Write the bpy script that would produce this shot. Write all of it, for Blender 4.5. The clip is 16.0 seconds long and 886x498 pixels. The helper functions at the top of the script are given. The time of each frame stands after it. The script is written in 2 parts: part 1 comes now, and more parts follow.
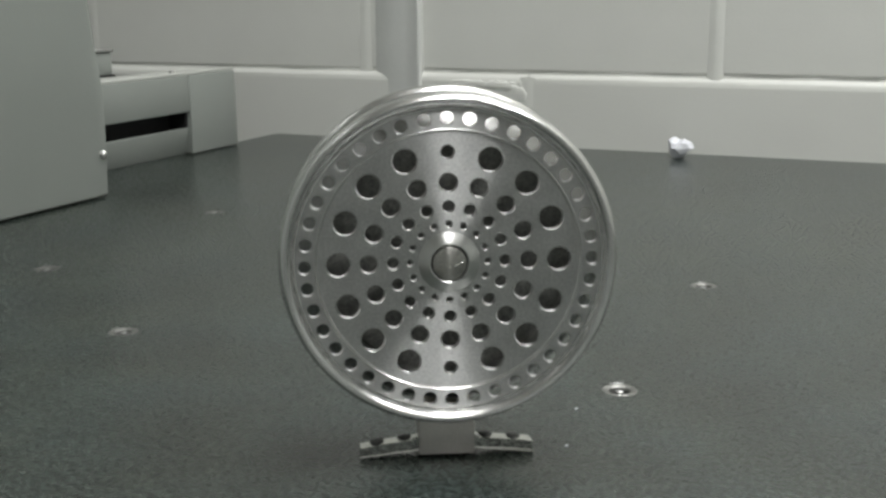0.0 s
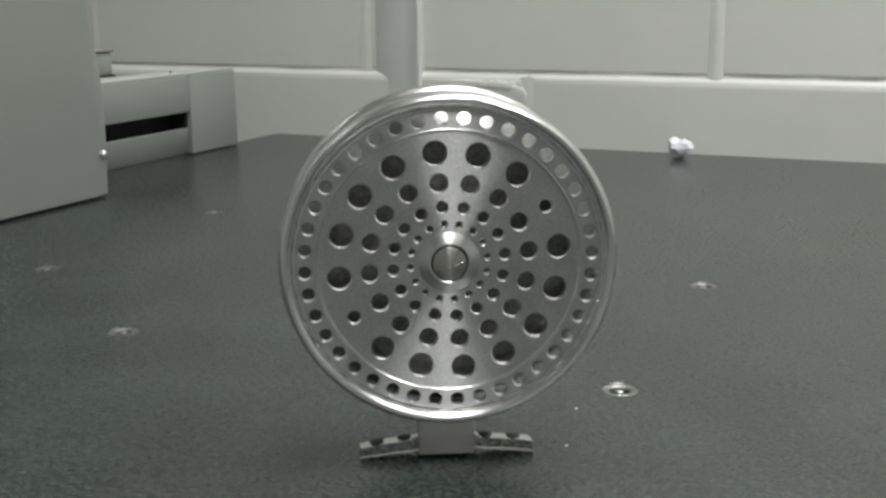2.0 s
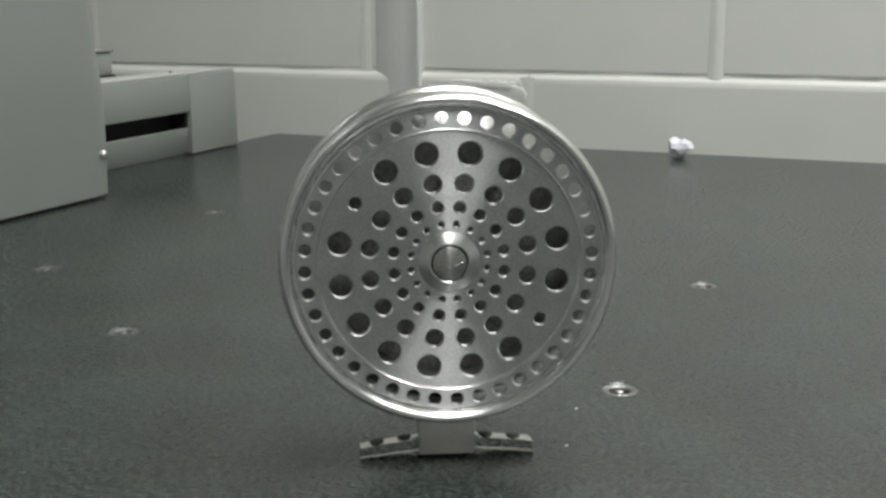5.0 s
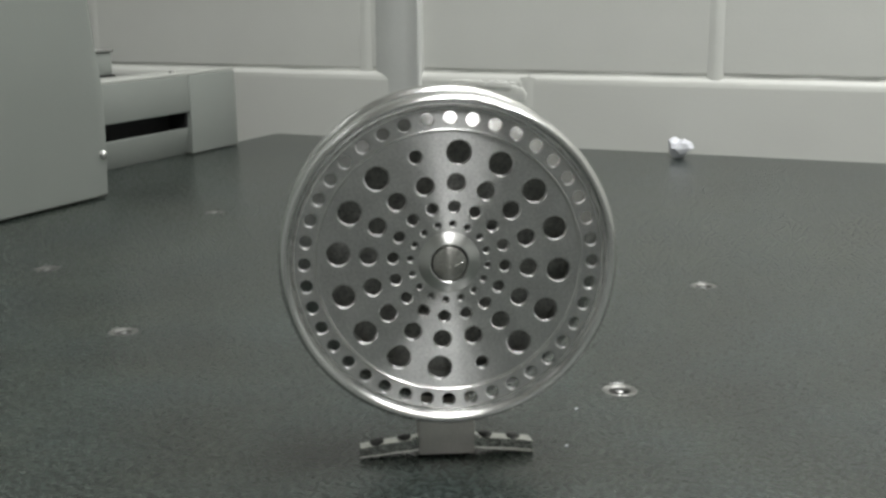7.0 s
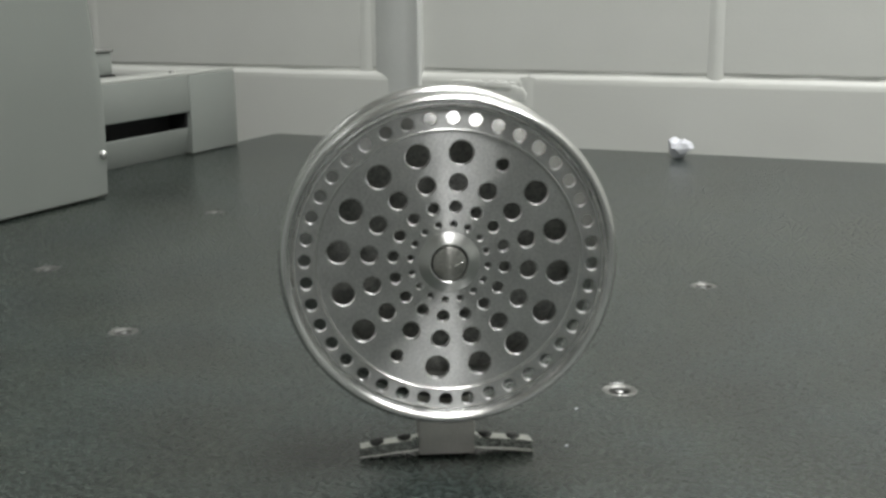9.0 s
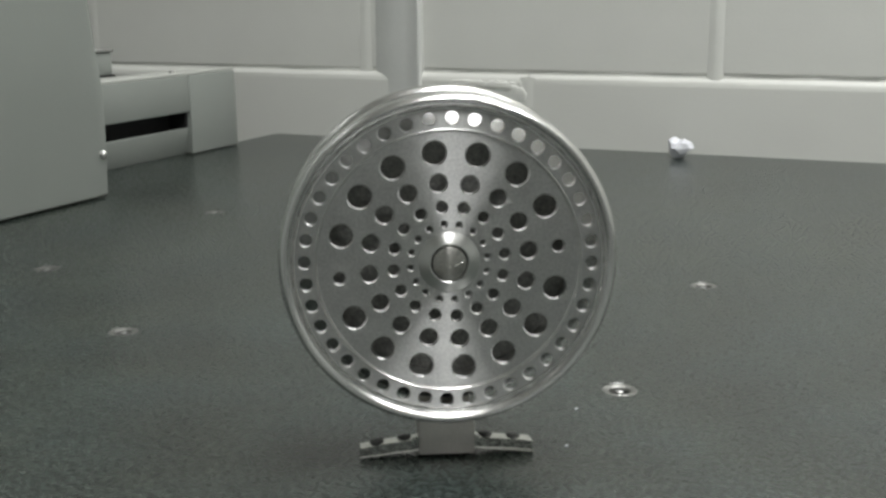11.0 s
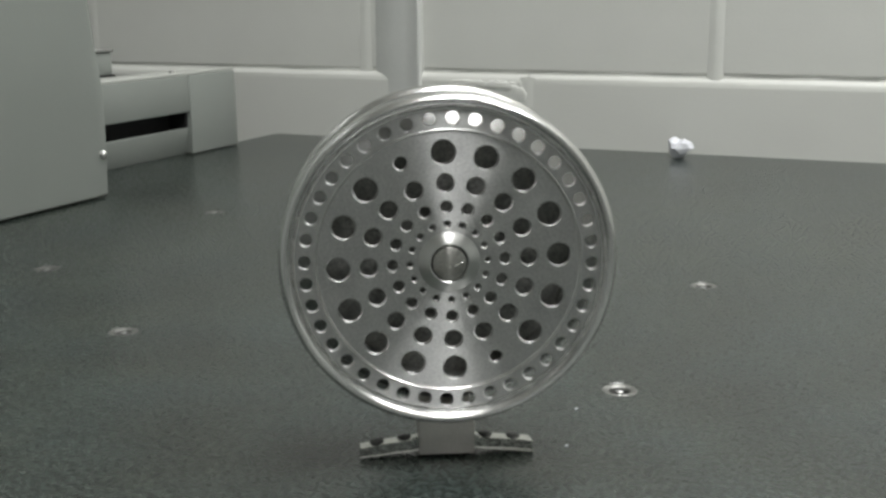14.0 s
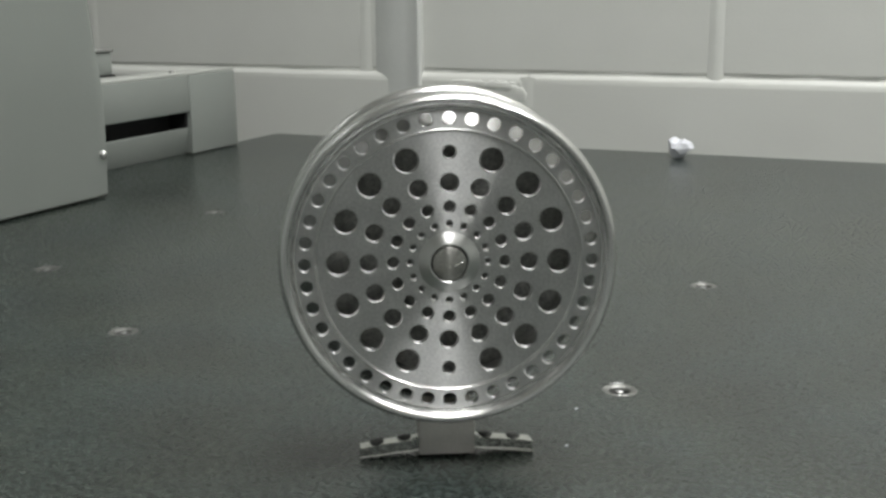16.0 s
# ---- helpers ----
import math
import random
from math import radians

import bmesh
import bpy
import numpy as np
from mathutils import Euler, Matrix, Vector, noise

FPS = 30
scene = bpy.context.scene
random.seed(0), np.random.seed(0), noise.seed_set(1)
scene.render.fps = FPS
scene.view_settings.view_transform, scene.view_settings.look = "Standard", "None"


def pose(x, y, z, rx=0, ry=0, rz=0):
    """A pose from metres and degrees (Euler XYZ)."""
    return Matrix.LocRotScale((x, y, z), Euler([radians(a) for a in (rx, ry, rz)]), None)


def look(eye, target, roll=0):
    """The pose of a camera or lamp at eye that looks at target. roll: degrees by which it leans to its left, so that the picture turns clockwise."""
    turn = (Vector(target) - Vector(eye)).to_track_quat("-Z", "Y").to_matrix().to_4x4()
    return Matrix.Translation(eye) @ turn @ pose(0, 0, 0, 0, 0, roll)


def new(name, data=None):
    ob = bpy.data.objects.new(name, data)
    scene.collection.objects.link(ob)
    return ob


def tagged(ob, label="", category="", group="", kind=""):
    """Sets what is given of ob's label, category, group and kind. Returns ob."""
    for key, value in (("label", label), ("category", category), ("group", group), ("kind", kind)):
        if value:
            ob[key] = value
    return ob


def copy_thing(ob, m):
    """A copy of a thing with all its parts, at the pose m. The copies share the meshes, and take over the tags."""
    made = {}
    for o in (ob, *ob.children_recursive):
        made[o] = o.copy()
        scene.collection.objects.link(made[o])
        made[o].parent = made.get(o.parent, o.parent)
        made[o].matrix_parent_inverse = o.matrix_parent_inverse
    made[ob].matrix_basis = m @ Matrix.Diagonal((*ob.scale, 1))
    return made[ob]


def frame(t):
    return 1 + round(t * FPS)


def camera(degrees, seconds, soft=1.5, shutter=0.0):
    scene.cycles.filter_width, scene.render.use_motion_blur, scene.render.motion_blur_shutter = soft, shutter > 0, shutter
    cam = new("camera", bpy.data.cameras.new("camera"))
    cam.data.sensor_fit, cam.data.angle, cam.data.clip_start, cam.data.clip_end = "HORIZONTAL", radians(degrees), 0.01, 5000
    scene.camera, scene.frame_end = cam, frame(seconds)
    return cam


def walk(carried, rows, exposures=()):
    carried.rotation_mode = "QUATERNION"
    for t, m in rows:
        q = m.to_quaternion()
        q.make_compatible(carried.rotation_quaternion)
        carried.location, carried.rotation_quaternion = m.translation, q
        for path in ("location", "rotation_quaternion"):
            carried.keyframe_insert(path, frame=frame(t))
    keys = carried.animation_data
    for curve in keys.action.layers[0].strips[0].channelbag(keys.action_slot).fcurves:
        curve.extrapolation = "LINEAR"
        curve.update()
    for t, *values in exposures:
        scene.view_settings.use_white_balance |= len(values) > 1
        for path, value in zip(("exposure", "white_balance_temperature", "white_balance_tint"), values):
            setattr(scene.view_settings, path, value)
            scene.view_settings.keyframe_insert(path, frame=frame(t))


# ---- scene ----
from mathutils.geometry import delaunay_2d_cdt

# camera: stands still on the near side of the bench
EYE = (-0.0021, -0.3783, 0.1665)
cam = camera(43.0, 16.0, soft=3.0)
p = radians(13.0)
view = look(EYE, (EYE[0], EYE[1] + math.cos(p), EYE[2] - math.sin(p)), -0.7)
walk(cam, [(0.0, view), (16.0, view)], exposures=[(0.0, 0.0), (16.0, 0.0)])

# the room is turned against the line of sight: u runs into the block wall, v along it
TURN = -25.15
ROOM = pose(0, 0, 0, 0, 0, TURN)
WALL_U = 0.801
V0, V1, U0 = -1.663, 2.307, -2.4
FLOOR_Z, CEIL_Z = -0.90, 1.65


def at(v, u, z=0.0, rz=0.0):
    return ROOM @ pose(v, u, z, 0, 0, rz)


# ---------------------------------------------------------------- light
world = bpy.data.worlds.new("room_dark")
world.use_nodes = True
world.node_tree.nodes["Background"].inputs[0].default_value = (0.8, 0.85, 0.9, 1)
world.node_tree.nodes["Background"].inputs[1].default_value = 0.005
scene.world = world


def tube_lamp(name, v, u, power, length, width, rz=0.0):
    d = bpy.data.lights.new(name, "AREA")
    d.shape, d.size, d.size_y, d.energy = "RECTANGLE", length, width, power
    d.color = (0.995, 1.0, 0.99)
    ob = new(name, d)
    ob.matrix_world = at(v, u, CEIL_Z - 0.06, rz)
    return ob


tube_lamp("ceiling_tube_lamp", 0.17, 0.22, 23.5, 0.30, 1.0)
tube_lamp("ceiling_tube_lamp", -1.35, -0.45, 1.5, 0.30, 1.2)
tube_lamp("ceiling_tube_lamp", 0.74, -1.00, 12.5, 0.40, 0.8)
tube_lamp("ceiling_tube_lamp", 0.98, 0.10, 16.5, 0.30, 0.8)


# ---------------------------------------------------------------- materials
def mat(name, color, rough=0.5, metal=0.0, vary=0.15, scale=60.0, bump=0.0, bump_scale=400.0, fine=0.08, fine_scale=900.0):
    """A surface with variation at two scales and fine relief."""
    m = bpy.data.materials.new(name)
    m.use_nodes = True
    nt = m.node_tree
    b = nt.nodes["Principled BSDF"]
    b.inputs["Roughness"].default_value, b.inputs["Metallic"].default_value = rough, metal
    co = nt.nodes.new("ShaderNodeTexCoord")
    big, small = nt.nodes.new("ShaderNodeTexNoise"), nt.nodes.new("ShaderNodeTexNoise")
    big.inputs["Scale"].default_value, big.inputs["Detail"].default_value = scale, 4
    small.inputs["Scale"].default_value, small.inputs["Detail"].default_value = fine_scale, 2
    for n in (big, small):
        nt.links.new(co.outputs["Object"], n.inputs["Vector"])
    add = nt.nodes.new("ShaderNodeMath")
    add.operation = "MULTIPLY_ADD"
    nt.links.new(small.outputs["Fac"], add.inputs[0])
    add.inputs[1].default_value = fine / max(vary, 1e-3)
    nt.links.new(big.outputs["Fac"], add.inputs[2])
    ramp = nt.nodes.new("ShaderNodeMapRange")
    half = 0.5 * (1 + fine / max(vary, 1e-3))
    ramp.inputs["From Min"].default_value, ramp.inputs["From Max"].default_value = half - 0.3, half + 0.3
    ramp.inputs["To Min"].default_value, ramp.inputs["To Max"].default_value = 1 - vary, 1 + vary
    nt.links.new(add.outputs[0], ramp.inputs["Value"])
    mul = nt.nodes.new("ShaderNodeVectorMath")
    mul.operation = "SCALE"
    mul.inputs[0].default_value = color
    nt.links.new(ramp.outputs["Result"], mul.inputs["Scale"])
    nt.links.new(mul.outputs["Vector"], b.inputs["Base Color"])
    if bump:
        bn, bp = nt.nodes.new("ShaderNodeTexNoise"), nt.nodes.new("ShaderNodeBump")
        bn.inputs["Scale"].default_value, bn.inputs["Detail"].default_value = bump_scale, 5
        bp.inputs["Strength"].default_value, bp.inputs["Distance"].default_value = bump, 0.001
        nt.links.new(co.outputs["Object"], bn.inputs["Vector"])
        nt.links.new(bn.outputs["Fac"], bp.inputs["Height"])
        nt.links.new(bp.outputs["Normal"], b.inputs["Normal"])
    return m


def turned(name, color, rough, aniso, axis="Y", rings=2600.0, ring_bump=0.03, vary=0.05, fine=0.04):
    """Lathe-turned metal: fine concentric grooves round the axis, which stretch highlights."""
    m = mat(name, color, rough, 1.0, vary=vary, scale=90, fine=fine, fine_scale=1100.0)
    nt = m.node_tree
    b = nt.nodes["Principled BSDF"]
    b.inputs["Anisotropic"].default_value, b.inputs["Anisotropic Rotation"].default_value = aniso, 0.25
    tan = nt.nodes.new("ShaderNodeTangent")
    tan.direction_type, tan.axis = "RADIAL", axis
    nt.links.new(tan.outputs[0], b.inputs["Tangent"])
    co, length = nt.nodes.new("ShaderNodeTexCoord"), nt.nodes.new("ShaderNodeVectorMath")
    flat = nt.nodes.new("ShaderNodeVectorMath")
    flat.operation, length.operation = "MULTIPLY", "LENGTH"
    flat.inputs[1].default_value = (1, 0, 1) if axis == "Y" else (1, 1, 0)
    nt.links.new(co.outputs["Object"], flat.inputs[0])
    nt.links.new(flat.outputs[0], length.inputs[0])
    comb, n = nt.nodes.new("ShaderNodeCombineXYZ"), nt.nodes.new("ShaderNodeTexNoise")
    nt.links.new(length.outputs["Value"], comb.inputs[0])
    nt.links.new(comb.outputs[0], n.inputs["Vector"])
    n.inputs["Scale"].default_value, n.inputs["Detail"].default_value = rings, 3
    rr = nt.nodes.new("ShaderNodeMapRange")
    rr.inputs["To Min"].default_value, rr.inputs["To Max"].default_value = rough * 0.8, rough * 1.2
    nt.links.new(n.outputs["Fac"], rr.inputs["Value"])
    nt.links.new(rr.outputs["Result"], b.inputs["Roughness"])
    bp = nt.nodes.new("ShaderNodeBump")
    bp.inputs["Strength"].default_value, bp.inputs["Distance"].default_value = ring_bump, 0.0002
    nt.links.new(n.outputs["Fac"], bp.inputs["Height"])
    nt.links.new(bp.outputs["Normal"], b.inputs["Normal"])
    return m


def grainy(m, strength):
    """Adds a fine satin grain to a turned metal: uneven gloss and tiny pits."""
    nt = m.node_tree
    b = nt.nodes["Principled BSDF"]
    co, n = nt.nodes.new("ShaderNodeTexCoord"), nt.nodes.new("ShaderNodeTexNoise")
    n.inputs["Scale"].default_value, n.inputs["Detail"].default_value = 1500, 3
    nt.links.new(co.outputs["Object"], n.inputs["Vector"])
    bp = nt.nodes.new("ShaderNodeBump")
    bp.inputs["Strength"].default_value, bp.inputs["Distance"].default_value = strength * 4, 0.0002
    nt.links.new(n.outputs["Fac"], bp.inputs["Height"])
    if b.inputs["Normal"].links:
        nt.links.new(b.inputs["Normal"].links[0].from_socket, bp.inputs["Normal"])
    nt.links.new(bp.outputs["Normal"], b.inputs["Normal"])
    return m


def bench_top_material():
    """Dark grey laminate with fine light and dark specks and faint scuffs."""
    m = mat("bench_top_laminate", (0.040, 0.046, 0.044), 0.36, 0.0, vary=0.78, scale=14, bump=0.05, bump_scale=520, fine=2.6, fine_scale=440)
    nt = m.node_tree
    b = nt.nodes["Principled BSDF"]
    co, v = nt.nodes.new("ShaderNodeTexCoord"), nt.nodes.new("ShaderNodeTexNoise")
    v.inputs["Scale"].default_value, v.inputs["Detail"].default_value = 420, 3
    nt.links.new(co.outputs["Object"], v.inputs["Vector"])
    r = nt.nodes.new("ShaderNodeMapRange")
    r.inputs["From Min"].default_value, r.inputs["From Max"].default_value = 0.35, 0.65
    r.inputs["To Min"].default_value, r.inputs["To Max"].default_value = 0.20, 0.34
    b.inputs["IOR"].default_value = 1.75
    # faint olive and blue-grey blotches
    tint, mix = nt.nodes.new("ShaderNodeTexNoise"), nt.nodes.new("ShaderNodeMix")
    tint.inputs["Scale"].default_value, tint.inputs["Detail"].default_value = 16, 5
    nt.links.new(co.outputs["Object"], tint.inputs["Vector"])
    mix.data_type = "RGBA"
    mix.inputs["A"].default_value, mix.inputs["B"].default_value = (0.0200, 0.0250, 0.0198, 1), (0.0184, 0.0250, 0.0228, 1)
    spread = nt.nodes.new("ShaderNodeMapRange")
    spread.inputs["From Min"].default_value, spread.inputs["From Max"].default_value = 0.35, 0.65
    nt.links.new(tint.outputs["Fac"], spread.inputs["Value"])
    nt.links.new(spread.outputs["Result"], mix.inputs["Factor"])
    scaled = b.inputs["Base Color"].links[0].from_node
    # pale flecks on a darker ground
    fleck = scaled.inputs["Scale"].links[0].from_node
    fleck.inputs["From Min"].default_value, fleck.inputs["From Max"].default_value = 1.85, 3.0
    fleck.inputs["To Min"].default_value, fleck.inputs["To Max"].default_value = 0.42, 2.75
    nt.links.new(mix.outputs["Result"], scaled.inputs[0])
    nt.links.new(v.outputs["Fac"], r.inputs["Value"])
    nt.links.new(r.outputs["Result"], b.inputs["Roughness"])
    return m


PAINT = mat("painted_block", (0.60, 0.605, 0.568), 0.5, vary=0.05, scale=7, bump=0.2, bump_scale=330, fine=0.02)
MORTAR = mat("painted_joint", (0.63, 0.635, 0.597), 0.55, vary=0.05, scale=30, bump=0.15, bump_scale=200, fine=0.02)
PLASTER = mat("plain_plaster", (0.47, 0.49, 0.475), 0.7, vary=0.05, scale=3, bump=0.1)
CEILING = mat("ceiling_paint", (0.75, 0.75, 0.72), 0.8, vary=0.04, scale=4, bump=0.1)
FLOORING = mat("floor_vinyl", (0.16, 0.16, 0.15), 0.5, vary=0.15, scale=9, bump=0.1)
BENCH = bench_top_material()
EDGE = mat("bench_edge", (0.06, 0.06, 0.06), 0.5, vary=0.1)
STEEL_LEG = mat("painted_steel", (0.12, 0.12, 0.125), 0.45, vary=0.1)
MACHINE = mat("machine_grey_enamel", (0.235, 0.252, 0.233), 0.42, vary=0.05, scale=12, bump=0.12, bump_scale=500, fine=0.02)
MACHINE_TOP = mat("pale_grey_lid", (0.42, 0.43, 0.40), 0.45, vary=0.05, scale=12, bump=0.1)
# rubber feet; also the painted-in shade of the slot and hub gap
BLACK = mat("black_rubber_and_gap_shade", (0.012, 0.012, 0.012), 0.7, vary=0.2)
PVC = mat("pale_plastic", (0.575, 0.585, 0.56), 0.45, vary=0.04, scale=20)
FACE = grainy(turned("turned_aluminium", (0.69, 0.69, 0.68), 0.47, 0.965, ring_bump=0.06, vary=0.13, fine=0.20), 0.12)
BAND = grainy(turned("turned_band", (0.68, 0.68, 0.67), 0.45, 0.955, vary=0.12, fine=0.18), 0.08)
RIM = turned("polished_rim", (0.73, 0.73, 0.715), 0.24, 0.25, ring_bump=0.03)
CAP = turned("turned_cap", (0.50, 0.49, 0.46), 0.34, 0.8)
for node in CAP.node_tree.nodes:
    if node.bl_idname == "ShaderNodeMapRange" and node.inputs["To Max"].default_value > 1:
        node.inputs["To Min"].default_value, node.inputs["To Max"].default_value = 0.7, 1.3
    if node.bl_idname == "ShaderNodeTexNoise" and node.inputs["Scale"].default_value == 90:
        node.inputs["Scale"].default_value = 220
COLLAR = turned("turned_collar", (0.64, 0.64, 0.62), 0.30, 0.5)
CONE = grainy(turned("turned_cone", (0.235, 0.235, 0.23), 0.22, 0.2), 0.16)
WEB = grainy(mat("dull_inner_web", (0.44, 0.44, 0.42), 0.62, 1.0, vary=0.34, scale=420, fine=0.35, fine_scale=1100), 0.2)
PILLAR = mat("satin_pillar", (0.66, 0.635, 0.60), 0.5, 1.0, vary=0.05, scale=160, bump=0.05)
ALU = mat("milled_aluminium", (0.60, 0.60, 0.59), 0.36, 1.0, vary=0.06, scale=300, bump=0.03)
POLISH = mat("polished_aluminium", (0.80, 0.80, 0.78), 0.14, 1.0, vary=0.04, scale=200)
FOOT = mat("polished_foot", (0.74, 0.74, 0.71), 0.10, 1.0, vary=0.08, scale=250)
DARK = mat("black_screw", (0.010, 0.010, 0.010), 0.40, 0.0, vary=0.1)
STEEL = mat("zinc_steel", (0.62, 0.62, 0.60), 0.28, 1.0, vary=0.12, scale=400)
OLD_STEEL = mat("dull_steel", (0.33, 0.33, 0.315), 0.42, 1.0, vary=0.3, scale=500)
PAPER = mat("white_paper", (0.72, 0.73, 0.77), 0.8, vary=0.05, scale=300, bump=0.2)


# ---------------------------------------------------------------- mesh helpers
def mesh(name, verts, faces, material, smooth=False, recalc=True):
    me = bpy.data.meshes.new(name)
    me.from_pydata([tuple(q) for q in verts], [], faces)
    if recalc:
        bm = bmesh.new()
        bm.from_mesh(me)
        bmesh.ops.remove_doubles(bm, verts=bm.verts, dist=1e-7)
        bmesh.ops.recalc_face_normals(bm, faces=bm.faces)
        bm.to_mesh(me)
        bm.free()
    me.materials.append(material)
    if smooth:
        me.shade_smooth()
        me.set_sharp_from_angle(angle=radians(35))
    return me


def part(name, me, parent, label="", m=None):
    ob = new(name, me)
    ob.parent = parent
    if m is not None:
        ob.matrix_basis = m
    if label:
        ob["label"] = label
    return ob


def thing(name, label, category, m, group="", kind="", me=None):
    ob = new(name, me)
    ob.matrix_basis = m
    return tagged(ob, label, category, group, kind)


def box(name, x0, x1, y0, y1, z0, z1, material, bevel=0.002, segments=2):
    bm = bmesh.new()
    bmesh.ops.create_cube(bm, size=1)
    for v in bm.verts:
        v.co = Vector(((x0 + x1) / 2 + v.co.x * (x1 - x0), (y0 + y1) / 2 + v.co.y * (y1 - y0), (z0 + z1) / 2 + v.co.z * (z1 - z0)))
    if bevel:
        bmesh.ops.bevel(bm, geom=bm.edges[:], offset=bevel, segments=segments, profile=0.5, affect="EDGES", clamp_overlap=True)
    me = bpy.data.meshes.new(name)
    bm.to_mesh(me)
    bm.free()
    me.materials.append(material)
    me.shade_smooth()
    me.set_sharp_from_angle(angle=radians(50))
    return me


def lathe(name, profile, material, n=128, axis="Y", closed=False):
    """A body of revolution from (radius, along) pairs round Y (or Z)."""
    verts, faces = [], []
    m = len(profile)
    for i in range(n):
        c, s = math.cos(2 * math.pi * i / n), math.sin(2 * math.pi * i / n)
        for r, y in profile:
            verts.append((r * c, y, r * s) if axis == "Y" else (r * c, r * s, y))
    for i in range(n):
        j = (i + 1) % n
        for k in range(m if closed else m - 1):
            l = (k + 1) % m
            faces.append((i * m + k, j * m + k, j * m + l, i * m + l))
    return mesh(name, verts, faces, material, smooth=True)


def circle(cx, cy, r, n):
    return [(cx + r * math.cos(2 * math.pi * i / n), cy + r * math.sin(2 * math.pi * i / n)) for i in range(n)]


def drilled(outlines, holes, thick, chamfer):
    """A plate in its own plane (a, b) with depth d: outlines are loops that bound it, holes are (a, b, radius, sides).
    Each hole has a chamfered mouth. Returns vertices (a, b, d) and faces."""
    pts, edges = [], []
    for loop in outlines + [circle(a, b, r + chamfer, n) for a, b, r, n in holes]:
        s = len(pts)
        pts += loop
        edges += [(s + i, s + (i + 1) % len(loop)) for i in range(len(loop))]
    co, _, tris, *_ = delaunay_2d_cdt([Vector(q) for q in pts], edges, [], 0, 1e-7)
    big = outlines[0]
    inner = outlines[1:]

    def inside(q, loop):
        hit = False
        for i in range(len(loop)):
            (x0, y0), (x1, y1) = loop[i - 1], loop[i]
            if (y0 > q[1]) != (y1 > q[1]) and q[0] < (x1 - x0) * (q[1] - y0) / (y1 - y0) + x0:
                hit = not hit
        return hit

    verts = [(c[0], c[1], 0.0) for c in co]
    faces = []
    for t in tris:
        q = (sum(co[i][0] for i in t) / 3, sum(co[i][1] for i in t) / 3)
        if any((q[0] - a) ** 2 + (q[1] - b) ** 2 < (r + chamfer * 0.98) ** 2 * math.cos(math.pi / n) ** 2 for a, b, r, n in holes):
            continue
        if not inside(q, big) or any(inside(q, l) for l in inner):
            continue
        faces.append(tuple(t))
    for a, b, r, n in holes:
        s = len(verts)
        for rad, d in ((r + chamfer, 0.0), (r + chamfer * 0.3, chamfer * 0.45), (r, chamfer), (r, thick)):
            verts += [(x, y, d) for x, y in circle(a, b, rad, n)]
        for k in range(3):
            for i in range(n):
                j = (i + 1) % n
                faces.append((s + k * n + i, s + k * n + j, s + k * n + n + j, s + k * n + n + i))
    for loop in outlines:
        s, n = len(verts), len(loop)
        verts += [(x, y, 0.0) for x, y in loop] + [(x, y, thick) for x, y in loop]
        faces += [(s + i, s + (i + 1) % n, s + n + (i + 1) % n, s + n + i) for i in range(n)]
    return verts, faces


# ---------------------------------------------------------------- the room
def plain_wall(name, me):
    ob = new(name, me)
    ob.matrix_basis = ROOM
    return tagged(ob, kind="structure")


plain_wall("floor", box("floor", V0 - 0.1, V1 + 0.1, U0 - 0.1, WALL_U + 0.2, FLOOR_Z - 0.1, FLOOR_Z, FLOORING, 0))
plain_wall("ceiling", box("ceiling", V0 - 0.1, V1 + 0.1, U0 - 0.1, WALL_U + 0.2, CEIL_Z, CEIL_Z + 0.1, CEILING, 0))
plain_wall("wall_west", box("wall_west", V0 - 0.1, V0, U0, WALL_U, FLOOR_Z, CEIL_Z, PLASTER, 0))
plain_wall("wall_east", box("wall_east", V1, V1 + 0.1, U0, WALL_U, FLOOR_Z, CEIL_Z, PLASTER, 0))
plain_wall("wall_south", box("wall_south", V0 - 0.1, V1 + 0.1, U0 - 0.1, U0, FLOOR_Z, CEIL_Z, PLASTER, 0))
wall_north = plain_wall("wall_north", box("wall_north", V0 - 0.1, V1 + 0.1, WALL_U + 0.0012, WALL_U + 0.2, FLOOR_Z, CEIL_Z, MORTAR, 0))


# ---------------------------------------------------------------- the workbench
SCREWS = [(0.0723, 0.0740), (-0.1642, 0.1674), (-0.2490, 0.3031), (0.1465, 0.2430), (-0.1795, 0.4817)]
BV0, BV1, BU0, BU1 = -0.5945, 1.30, -0.12, WALL_U - 0.004
TOP_T = 0.030


def to_room(x, y):
    q = ROOM.inverted() @ Vector((x, y, 0))
    return q.x, q.y


def workbench():
    bench = thing("workbench", "dark grey speckled laminate workbench against a painted block wall", "workbench", ROOM)
    holes = [(*to_room(x, y), 0.0076, 40) for x, y in SCREWS]
    loop = [(-0.86, BU0), (BV1, BU0), (BV1, BU1), (BV0, BU1), (BV0, 0.706), (-0.86, 0.706)]
    verts, faces = drilled([loop], holes, 0.006, 0.0007)
    verts = [(a, b, -d) for a, b, d in verts]
    part("worktop", mesh("worktop", verts, faces, BENCH), bench)
    part("worktop_core", box("worktop_core", BV0, BV1, BU0, BU1, -TOP_T, -0.006, EDGE, 0), bench)
    part("worktop_core", box("worktop_core", -0.86, BV0, BU0, 0.706, -TOP_T, -0.006, EDGE, 0), bench)
    leg = box("leg", -0.025, 0.025, -0.025, 0.025, FLOOR_Z, -TOP_T, STEEL_LEG, 0.003)
    for v in (-0.80, BV1 - 0.06):
        for u in (BU0 + 0.06, 0.64):
            part("leg", leg, bench, m=pose(v, u, 0))


workbench()


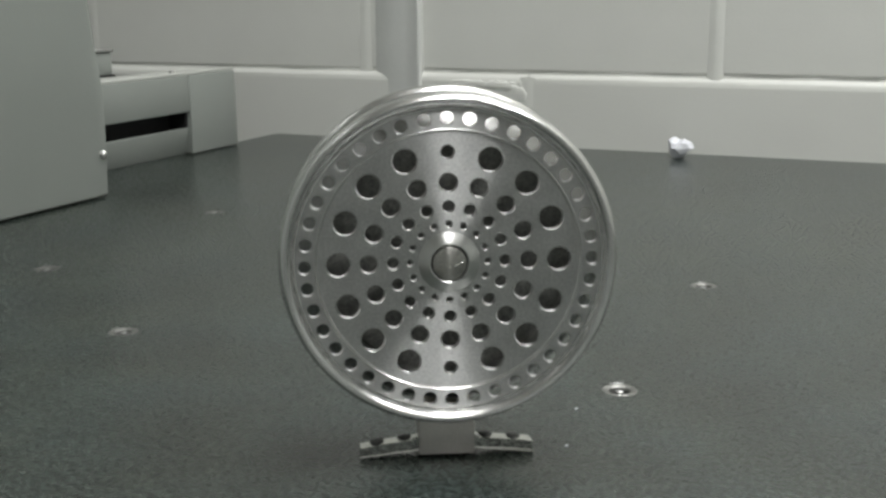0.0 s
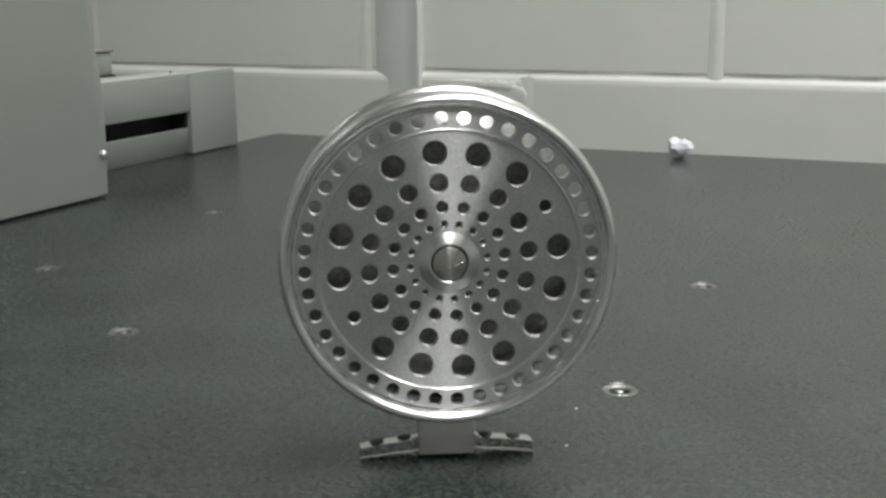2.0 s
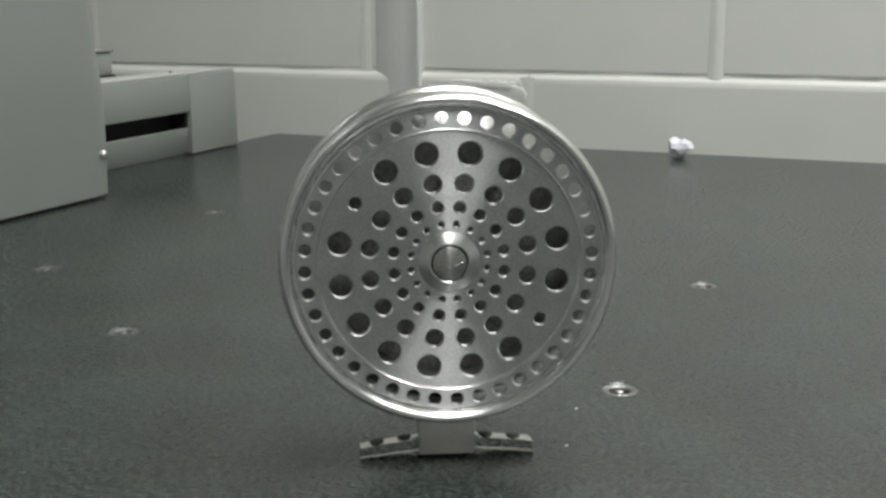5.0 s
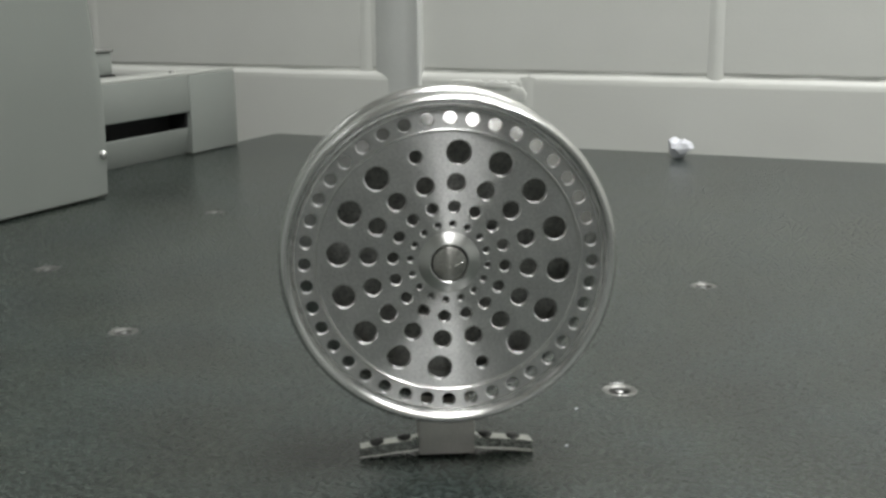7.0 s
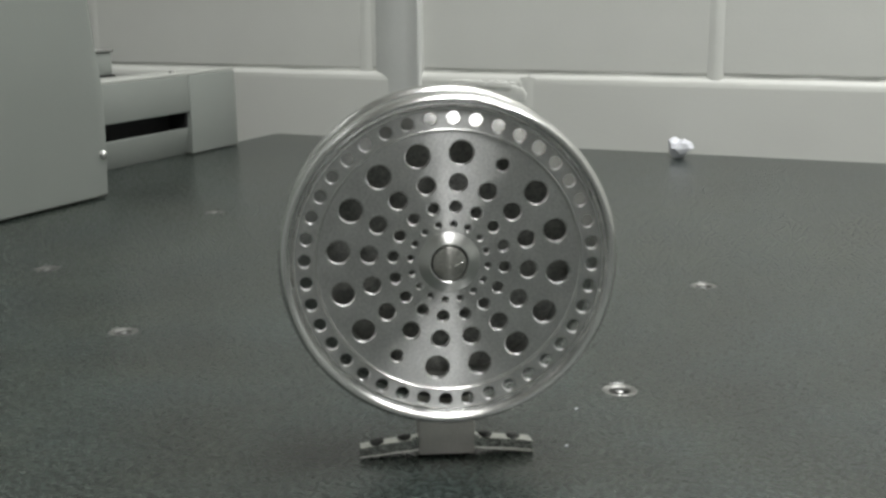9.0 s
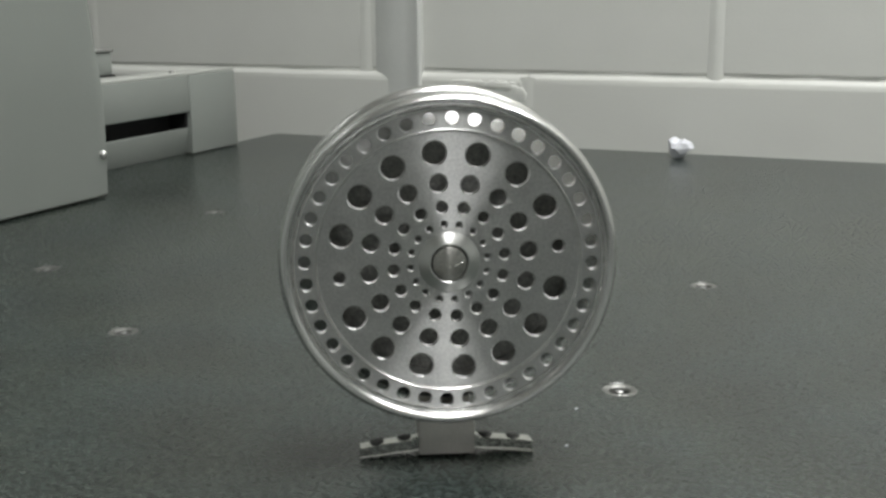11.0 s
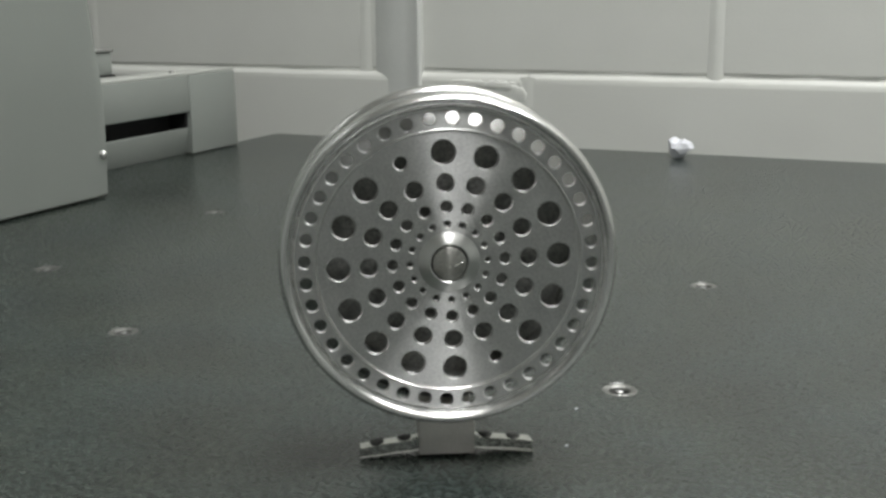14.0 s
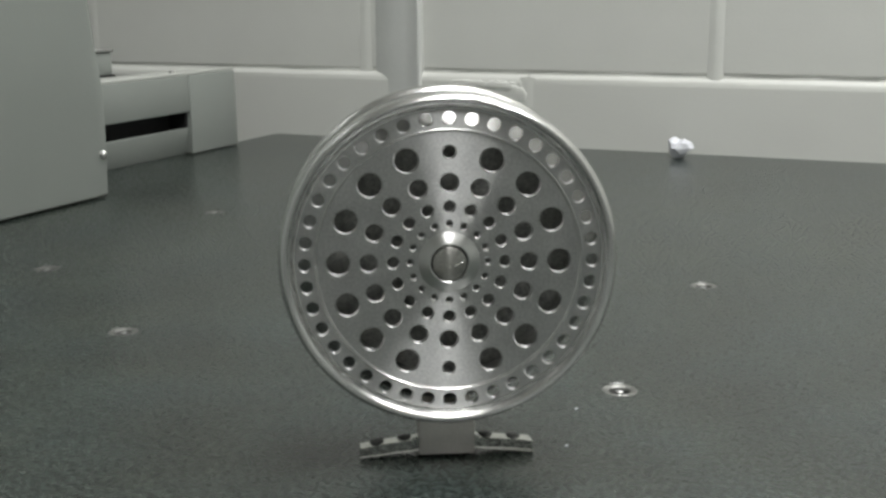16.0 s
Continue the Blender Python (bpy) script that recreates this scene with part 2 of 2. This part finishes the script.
# ---------------------------------------------------------------- block wall furniture
def trunking():
    t = thing("cable_trunking", "pale grey plastic cable trunking running up the block wall", "trunking", at(-0.419, WALL_U - 0.0078))
    prof = [(-0.0400, 0.0068), (-0.0290, 0.0032), (-0.0200, 0.0012), (-0.0100, 0.0), (0.0, -0.0008), (0.0135, -0.0014), (0.0150, -0.0022), (0.0178, -0.0022), (0.0187, -0.0014),
            (0.0190, 0.0), (0.0190, 0.0068)]
    n = len(prof)
    verts = [(v, u, z) for z in (0.002, CEIL_Z) for v, u in prof]
    faces = [(i, (i + 1) % n, n + (i + 1) % n, n + i) for i in range(n)] + [tuple(range(n)), tuple(range(n, 2 * n))]
    part("lid", mesh("lid", verts, faces, PVC, smooth=True), t)
    part("backing", box("backing", -0.0100, 0.0170, 0.0010, 0.0066, 0.002, CEIL_Z, PVC, 0.0005), t)


trunking()


# ---------------------------------------------------------------- the grey machine
def grey_machine():
    mach = thing("bench_machine", "light grey enamelled bench machine with a slotted low side", "machine", ROOM)
    # tall housing: its side leans back above the foot
    # unseen height and near end are stretched to shade the bench's left
    prof = [(-0.06, 0.0014), (0.380, 0.0014), (0.3825, 0.050), (0.3825, 0.092), (0.3775, 0.123), (0.3730, 0.162), (0.338, 0.55), (-0.06, 0.55)]
    v0, v1 = -0.80, -0.489
    n = len(prof)
    verts = [(v0, u, z) for u, z in prof] + [(v1, u, z) for u, z in prof]
    faces = [tuple(range(n)), tuple(range(n, 2 * n))] + [(i, (i + 1) % n, n + (i + 1) % n, n + i) for i in range(n)]
    bm = bmesh.new()
    bm.from_mesh(mesh("housing", verts, faces, MACHINE))
    bmesh.ops.bevel(bm, geom=[e for e in bm.edges if e.calc_face_angle(0) > 0.6], offset=0.0025, segments=3, profile=0.5, affect="EDGES")
    me = bpy.data.meshes.new("housing")
    bm.to_mesh(me)
    bm.free()
    me.materials.append(MACHINE)
    me.shade_smooth()
    me.set_sharp_from_angle(angle=radians(30))
    housing = part("housing", me, mach)
    foot = box("rubber_foot", -0.02, 0.02, -0.02, 0.02, 0.0, 0.003, BLACK, 0.0005)
    for v in (-0.77, -0.53):
        for u in (0.0, 0.35):
            part("rubber_foot", foot, mach, m=pose(v, u, 0))
    # low bed with a long slot in its side
    f = -0.578
    H = 0.086
    bed = part("bed", box("bed", f - 0.032, f - 0.029, 0.30, 0.690, 0.001, H - 0.003, MACHINE, 0.001), mach)
    part("upper_panel", box("upper_panel", f - 0.012, f, 0.385, 0.6105, 0.0452, H - 0.003, MACHINE, 0.0010), bed)
    low = box("lower_panel", f - 0.008, f - 0.0030, 0.385, 0.6105, 0.0, 0.0282, MACHINE, 0.0006)
    for q in low.vertices:
        q.co.x -= 0.0080 * (1 - q.co.z / 0.0282)
    part("lower_panel", low, bed)
    # black sheets added behind the slot and at its end as its shade
    part("slot_shade_back", box("slot_shade_back", f - 0.0288, f - 0.0270, 0.386, 0.610, 0.003, 0.080, BLACK, 0), bed, "black sheet standing for the shade inside the slot")
    part("slot_shade_end", box("slot_shade_end", f - 0.028, f - 0.005, 0.6088, 0.6108, 0.026, 0.048, BLACK, 0), bed, "black sheet standing for the shade inside the slot")
    part("end_panel", box("end_panel", f - 0.032, f + 0.0005, 0.6112, 0.691, 0.001, H - 0.003, MACHINE, 0.0012), bed)
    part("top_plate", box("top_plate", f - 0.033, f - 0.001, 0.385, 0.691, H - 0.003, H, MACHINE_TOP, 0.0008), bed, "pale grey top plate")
    part("top_screw", lathe("top_screw", [(0.0, 0.0022), (0.0028, 0.0020), (0.0034, 0.0010), (0.0034, -0.001)], OLD_STEEL, 20, "Z"), bed, m=pose(f - 0.012, 0.600, H))
    # latch and dome screw on the housing
    latch = part("latch", box("latch", -0.510, -0.496, 0.370, 0.4035, 0.0995, 0.1205, MACHINE, 0.0015), mach, "grey metal latch")
    # dark upright strip at the latch's left, dark line along its bottom
    part("latch_side_strip", box("latch_side_strip", -0.500, -0.4952, 0.3775, 0.3835, 0.1012, 0.1125, DARK, 0.0004), latch, "dark upright strip on the latch")
    part("latch_plate", box("latch_plate", -0.511, -0.4945, 0.376, 0.4045, 0.1190, 0.1215, ALU, 0.0006), latch)
    part("latch_bottom_strip", box("latch_bottom_strip", -0.511, -0.4945, 0.376, 0.4045, 0.0985, 0.1003, DARK, 0.0004), latch)
    part("dome_screw", lathe("dome_screw", [(0.0, 0.0040), (0.0016, 0.0037), (0.0030, 0.0026), (0.0036, 0.0010), (0.0036, -0.002)], STEEL, 24), mach,
         "small bright dome screw", m=pose(-0.489, 0.3755, 0.0365, 0, 0, -90))


grey_machine()


# ---------------------------------------------------------------- the reel
ZC = 0.0745
REEL = pose(0, 0, 0, 0, 0, 4.0)


def fishing_reel():
    reel = thing("fishing_reel", "silver aluminium fishing reel with drilled spool standing on its foot", "fishing reel", REEL)
    c = pose(0, 0, ZC)
    # fixed frame
    part("back_plate", lathe("back_plate", [(0.0, 0.0245), (0.0545, 0.0245), (0.0550, 0.0275), (0.0, 0.0275)], ALU), reel, m=c)
    part("back_rim", lathe("back_rim", [(0.0545, 0.0225), (0.0553, 0.0216), (0.0572, 0.0213), (0.0582, 0.0220), (0.0590, 0.0234), (0.0590, 0.0262),
                                        (0.0574, 0.0280), (0.0548, 0.0284), (0.0545, 0.0270)], RIM, closed=True), reel, "bright rounded rim", m=c)
    part("spindle", lathe("spindle", [(0.0, 0.004), (0.0045, 0.004), (0.0045, 0.0245)], ALU, 32), reel, m=c)
    # foot: two bars that slope down to their ends, hollow underneath
    xs = [-0.0320, -0.0313, -0.0200, -0.0095, 0.0095, 0.0200, 0.0305, 0.0312]
    verts, faces = [], []
    for x in xs:
        lift = 0.0023 * max(0.0, 1 - max(0.0, abs(x) - 0.0095) / 0.0218)
        thick = 0.0046 if abs(x) < 0.031 else 0.0041
        tip, lip = (0.0047, 0.0014) if x > 0.015 else (0.0050, 0.0010)
        sec = [(0.0054, 0.0), (0.0051, 0.0002), (tip, 0.0005), (0.0053, lip), (0.0052, thick - 0.0004), (0.0052, thick - 0.0001), (0.0056, thick), (0.0084, thick + 0.0002),
               (0.0106, thick), (0.0113, thick - 0.0002), (0.0116, thick - 0.0006), (0.0117, 0.0006), (0.0115, 0.0), (0.0108, 0.0), (0.0096, 0.0014), (0.0074, 0.0014), (0.0062, 0.0)]
        verts += [(x, y, lift + z) for y, z in sec]
    m = len(sec)
    for i in range(len(xs) - 1):
        for k in range(m):
            faces.append((i * m + k, i * m + (k + 1) % m, (i + 1) * m + (k + 1) % m, (i + 1) * m + k))
    faces += [tuple(range(m)), tuple(range((len(xs) - 1) * m, len(xs) * m))]
    foot = part("foot", mesh("foot", verts, faces, FOOT), reel, "polished sloping foot", m=pose(-0.0008, 0.0010, 0))
    screw = lathe("foot_screw", [(0.0, 0.0007), (0.0012, 0.0007), (0.0025, 0.0004), (0.0027, 0.0), (0.0027, -0.0012)], DARK, 24, "Z")
    for x, z in ((-0.0258, 0.0052), (-0.0158, 0.0063), (0.0140, 0.0065), (0.0243, 0.0054)):
        part("foot_screw", screw, foot, "black screw head", m=pose(x, 0.0090, z, 0, 6 if x > 0 else -6))
    pillar = part("pillar", box("pillar", -0.0114, 0.0090, 0.0045, 0.0240, 0.0012, 0.0152, PILLAR, 0.0006), reel, "plain grey pillar under the rim")
    part("pillar_neck", box("pillar_neck", -0.0110, 0.0086, 0.0210, 0.0250, 0.0148, 0.0195, PILLAR, 0.0006), pillar)
    # turning spool: drum and back flange
    spool = part("spool", lathe("spool", [(0.0448, 0.0036), (0.0448, 0.0200), (0.0530, 0.0200), (0.0534, 0.0207), (0.0530, 0.0214), (0.0436, 0.0214), (0.0436, 0.0032)],
                                ALU, closed=True), reel, "drilled turning spool", m=c)
    # face with four rings of sixteen holes; two opposite ones are small
    holes = []
    for k in range(16):
        a = 2 * math.pi * k / 16
        for ring, r in ((0.0384, 0.0022 if k % 8 == 0 else 0.0041), (0.0279, 0.0031), (0.0195, 0.0020), (0.0135, 0.00105)):
            holes.append((ring * math.sin(a), ring * math.cos(a), r, 36 if r > 0.0025 else 24))
    verts, faces = drilled([circle(0, 0, 0.0456, 160), circle(0, 0, 0.0095, 64)], holes, 0.0017, 0.00042)
    verts = [(x, d, z) for x, z, d in verts]
    part("face_plate", mesh("face_plate", verts, faces, FACE), spool, "lathe-turned face with rings of holes")
    part("face_edge", lathe("face_edge", [(0.0455, 0.0), (0.0457, -0.0001), (0.0460, -0.0007), (0.0462, -0.0009), (0.0464, -0.0008)], RIM, 160), spool)
    # recessed band with forty holes
    holes = [(0.0499 * math.sin(2 * math.pi * (k - 0.03) / 40), 0.0499 * math.cos(2 * math.pi * (k - 0.03) / 40), 0.0023, 24) for k in range(40)]
    verts, faces = drilled([circle(0, 0, 0.0534, 160), circle(0, 0, 0.0463, 160)], holes, 0.0016, 0.0003)
    verts = [(x, d - 0.0008, z) for x, z, d in verts]
    part("flange", mesh("flange", verts, faces, BAND), spool, "recessed band with forty holes")
    part("rim", lathe("rim", [(0.0529, 0.0002), (0.0529, -0.0010), (0.0531, -0.0014), (0.0534, -0.0014), (0.0537, -0.0012), (0.0541, -0.0023), (0.0547, -0.0034), (0.0555, -0.0041),
                              (0.0562, -0.0044), (0.0568, -0.0044), (0.0575, -0.0039), (0.0581, -0.0028), (0.0586, -0.0010), (0.0589, 0.0014), (0.0587, 0.0032), (0.0576, 0.0042),
                              (0.0540, 0.0042), (0.0530, 0.0030)], RIM, 160, closed=True), spool, "bright rounded palming rim")
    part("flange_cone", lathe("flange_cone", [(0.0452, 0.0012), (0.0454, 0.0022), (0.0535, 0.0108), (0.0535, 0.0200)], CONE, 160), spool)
    part("hub_collar", lathe("hub_collar", [(0.0108, 0.0002), (0.0106, -0.0003), (0.0098, -0.0007), (0.0074, -0.0022), (0.0068, -0.0024), (0.0064, -0.0021), (0.0064, 0.0030), (0.0096, 0.0030)],
                             COLLAR, 96), spool, "bright conical collar")
    part("inner_web", lathe("inner_web", [(0.0, 0.0108), (0.0120, 0.0108), (0.0436, 0.0118), (0.0436, 0.0130), (0.0, 0.0122)], WEB, 96), spool, "dull inner web behind the face")
    # flat black disc puts the shade of the gap round the cap
    part("hub_gap_shade", lathe("hub_gap_shade", [(0.0, 0.0002), (0.0066, 0.0002)], BLACK, 64), spool, "black disc for the shade in the gap round the cap")
    # the cap does not turn
    cap = part("hub_cap", lathe("hub_cap", [(0.0, -0.0024), (0.0053, -0.0024), (0.0058, -0.0021), (0.0060, -0.0015), (0.0060, 0.0004)], CAP, 96), reel,
         "turned metal hub cap", m=c)
    part("scratch", box("scratch", -0.0019, 0.0019, -0.0001, 0.0001, -0.00022, 0.00022, POLISH, 0.00008), cap, "bright scratch across the cap", m=pose(0.0030, -0.00242, -0.0003, 0, -24, 0))
    return spool


spool = fishing_reel()


# ---------------------------------------------------------------- small things on the bench
def bench_screws():
    head = lathe("head", [(0.0044, -0.0020), (0.0046, -0.0009), (0.0052, -0.0005), (0.0066, -0.0003), (0.0072, -0.0002), (0.0076, -0.0004), (0.0076, -0.0050)], OLD_STEEL, 40, "Z")
    socket = lathe("socket", [(0.0018, -0.0010), (0.0020, -0.0018), (0.0045, -0.0019)], DARK, 12, "Z")
    # Small raised dot added in each recess to imitate its highlight.
    glint_dot = lathe("glint_dot", [(0.0, -0.0006), (0.0012, -0.0007), (0.0018, -0.0011)], ALU, 12, "Z")
    first = None
    for i, (x, y) in enumerate(SCREWS):
        if first is None:
            first = thing("countersunk_screw", "countersunk steel screw set flush in the dark worktop", "screw", pose(x, y, 0), "screws in the worktop")
            part("head", head, first)
            part("socket", socket, first, "dark recess of the head")
            part("glint_dot", glint_dot, first, "bright dot standing for a glint in the recess")
        else:
            copy_thing(first, pose(x, y, 0, 0, 0, 37 * i))


bench_screws()


def crumpled_paper():
    bm = bmesh.new()
    bmesh.ops.create_icosphere(bm, subdivisions=2, radius=1)
    for v in bm.verts:
        d = v.co.normalized()
        k = 0.9 + 0.7 * noise.noise(d * 1.1 + Vector((7.1, 0.4, 1.2))) + 0.3 * abs(noise.noise(d * 2.6 + Vector((0.3, 2.0, 5.0))))
        v.co = Vector((d.x * 0.0120 * k, d.y * 0.0115 * k, d.z * 0.0120 * k))
    low = min(v.co.z for v in bm.verts)
    for v in bm.verts:
        v.co.z = max(v.co.z - low - 0.0036, 0)
    me = bpy.data.meshes.new("crumpled_paper")
    bm.to_mesh(me)
    bm.free()
    me.materials.append(PAPER)
    thing("crumpled_paper", "small crumpled scrap of white paper lying by the wall", "paper scrap", pose(0.2350, 0.730, 0.0), me=me)


crumpled_paper()


def crumbs():
    bm = bmesh.new()
    bmesh.ops.create_icosphere(bm, subdivisions=1, radius=0.0007)
    for v in bm.verts:
        v.co *= 1 + 0.4 * noise.noise(v.co * 2500)
        v.co.z = max(v.co.z * 0.6 + 0.0003, 0)
    me = bpy.data.meshes.new("crumb")
    bm.to_mesh(me)
    bm.free()
    me.materials.append(PAPER)
    for x, y in ((0.0511, 0.0510), (0.0431, 0.0136)):
        thing("crumb", "tiny white crumb on the dark worktop", "crumb", pose(x, y, 0), "crumbs", me=me)


crumbs()


# ---------------------------------------------------------------- wall blocks
def block_mesh(length):
    """A block with softly rounded edges, its face towards the room."""
    h, g = 0.1998, 0.0022
    verts, faces = [], []
    # inset at the sides, at the bottom, at the top, and depth of each ring
    rings = [(0.0, 0.0, 0.0, 0.0062), (0.0, 0.0, 0.0, 0.0045), (0.0010, 0.0004, 0.0025, 0.0022), (0.0030, 0.0010, 0.0055, 0.0008), (0.0060, 0.0030, 0.0090, 0.0)]
    for side, low, high, back in rings:
        a, b, c = length / 2 - g - side, -h / 2 + low, h / 2 - high
        verts += [(-a, back, b), (a, back, b), (a, back, c), (-a, back, c)]
    for k in range(len(rings) - 1):
        for i in range(4):
            faces.append((4 * k + i, 4 * k + (i + 1) % 4, 4 * k + 4 + (i + 1) % 4, 4 * k + 4 + i))
    s = 4 * (len(rings) - 1)
    faces.append((s, s + 1, s + 2, s + 3))
    me = mesh("block", verts, faces, PAINT, smooth=True)
    max(me.polygons, key=lambda q: q.area).use_smooth = False
    return me


def blocks():
    L, H, Z = 0.397, 0.203, 0.0775
    full, half = block_mesh(L), block_mesh(L / 2)
    rnd = random.Random(4)
    for row in range(-5, 8):
        z = Z + (row + 0.5) * H
        spans = [(V0 + (k + 0.5) * L, full) for k in range(10)]
        if row % 2:
            spans = [(V0 + L / 4, half)] + [(V0 + (k + 1) * L, full) for k in range(9)] + [(V1 - L / 4, half)]
        if z + H / 2 > CEIL_Z:
            continue
        for v, me in spans:
            part("block", me, wall_north, m=pose(v, WALL_U - 0.001 + rnd.uniform(-0.0002, 0.0002) - (0.005 if row == -1 else 0), z))


blocks()


def pointing():
    """Filled upright joints, one mesh."""
    L, H, Z = 0.397, 0.203, 0.0775
    rnd = random.Random(2)
    verts, faces = [], []
    for row in range(-4, 8):
        for k in range(1, 10):
            v = V0 + (k + (0.5 if row % 2 else 0)) * L
            z0, z1 = Z + row * H - 0.0025, Z + (row + 1) * H - 0.004
            proud = rnd.uniform(0.3, 0.6) if k != 4 else 1.5
            if z1 > CEIL_Z:
                continue
            s, out = len(verts), 0.0045 if row == -1 else 0.0
            for dv, u in ((-0.0085, 0.0003), (-0.0024, -0.0010 * proud), (0.0020, -0.0015 * proud), (0.0085, 0.0003)):
                verts += [(v + dv, WALL_U - 0.001 + u - out, z0), (v + dv, WALL_U - 0.001 + u - out, z1)]
            faces += [(s + 2 * i, s + 2 * i + 2, s + 2 * i + 3, s + 2 * i + 1) for i in range(3)]
    part("pointing", mesh("pointing", verts, faces, MORTAR, smooth=True), wall_north)["kind"] = "stuff"


pointing()


def bed_joints():
    """Uneven mortar struck between the courses, a joint for each course."""
    for row in range(-4, 8):
        z, rnd = 0.0775 + row * 0.203, row * 3.7
        if z > CEIL_Z - 0.01:
            continue
        verts, faces, n = [], [], 420
        for i in range(n + 1):
            v = V0 + (V1 - V0) * i / n
            lump = noise.noise(Vector((v * 22, rnd, 0.3))) + 0.5 * noise.noise(Vector((v * 75, rnd, 4.1)))
            out = 0.0010 * lump
            verts += [(v, WALL_U + 0.0020, z + 0.0045), (v, WALL_U + 0.0008 - out, z + 0.0012 + 0.0012 * lump),
                      (v, WALL_U + 0.0006 - out, z - 0.0006), (v, WALL_U - 0.0006 - out, z - 0.0040), (v, WALL_U + 0.0020, z - 0.0060)]
        for i in range(n):
            faces += [(5 * i + k, 5 * i + k + 1, 5 * i + k + 6, 5 * i + k + 5) for k in range(4)]
        part("bed_joint", mesh("bed_joint", verts, faces, MORTAR, smooth=True), wall_north)


bed_joints()


def filler():
    """Rough dabs of painted-over filler under the course line."""
    rnd = random.Random(9)
    for v, z, a, b in ((-0.305, 0.0640, 0.020, 0.005), (-0.345, 0.0655, 0.026, 0.004), (-0.286, 0.0560, 0.011, 0.009)):
        bm = bmesh.new()
        bmesh.ops.create_uvsphere(bm, u_segments=20, v_segments=12, radius=1)
        shift = Vector((rnd.uniform(0, 9), 0, 0))
        for q in bm.verts:
            k = 1 + 0.45 * noise.noise(q.co * 1.8 + shift)
            q.co = Vector((q.co.x * a * k, q.co.y * 0.0010 * k, q.co.z * b * k))
        me = bpy.data.meshes.new("filler")
        bm.to_mesh(me)
        bm.free()
        me.materials.append(MORTAR)
        me.shade_smooth()
        part("filler", me, wall_north, m=pose(v, WALL_U - 0.0060, z))


filler()


# ---------------------------------------------------------------- what moves
def motions():
    turns = [(0.0, -0.2), (0.5, 17.0), (1.0, 33.0), (1.5, 47.5), (2.0, 60.6), (2.5, 72.8), (3.0, 84.1), (3.5, 94.8), (4.0, 104.8),
             (4.5, 114.4), (5.0, 123.8), (5.5, 133.2), (6.0, 142.8), (6.5, 152.7), (7.0, 163.1), (7.5, 173.9), (8.0, 185.3), (8.5, 197.0), (9.0, 209.4),
             (9.5, 222.3), (10.0, 235.6), (10.5, 249.2), (11.0, 262.9), (11.5, 276.5), (12.0, 289.8), (12.5, 302.3), (13.0, 314.1), (13.5, 325.0),
             (14.0, 335.0), (14.5, 343.6), (15.0, 350.8), (15.5, 356.3), (16.0, 360.7)]
    walk(spool, [(t, pose(0, 0, ZC, 0, a, 0)) for t, a in turns])


motions()
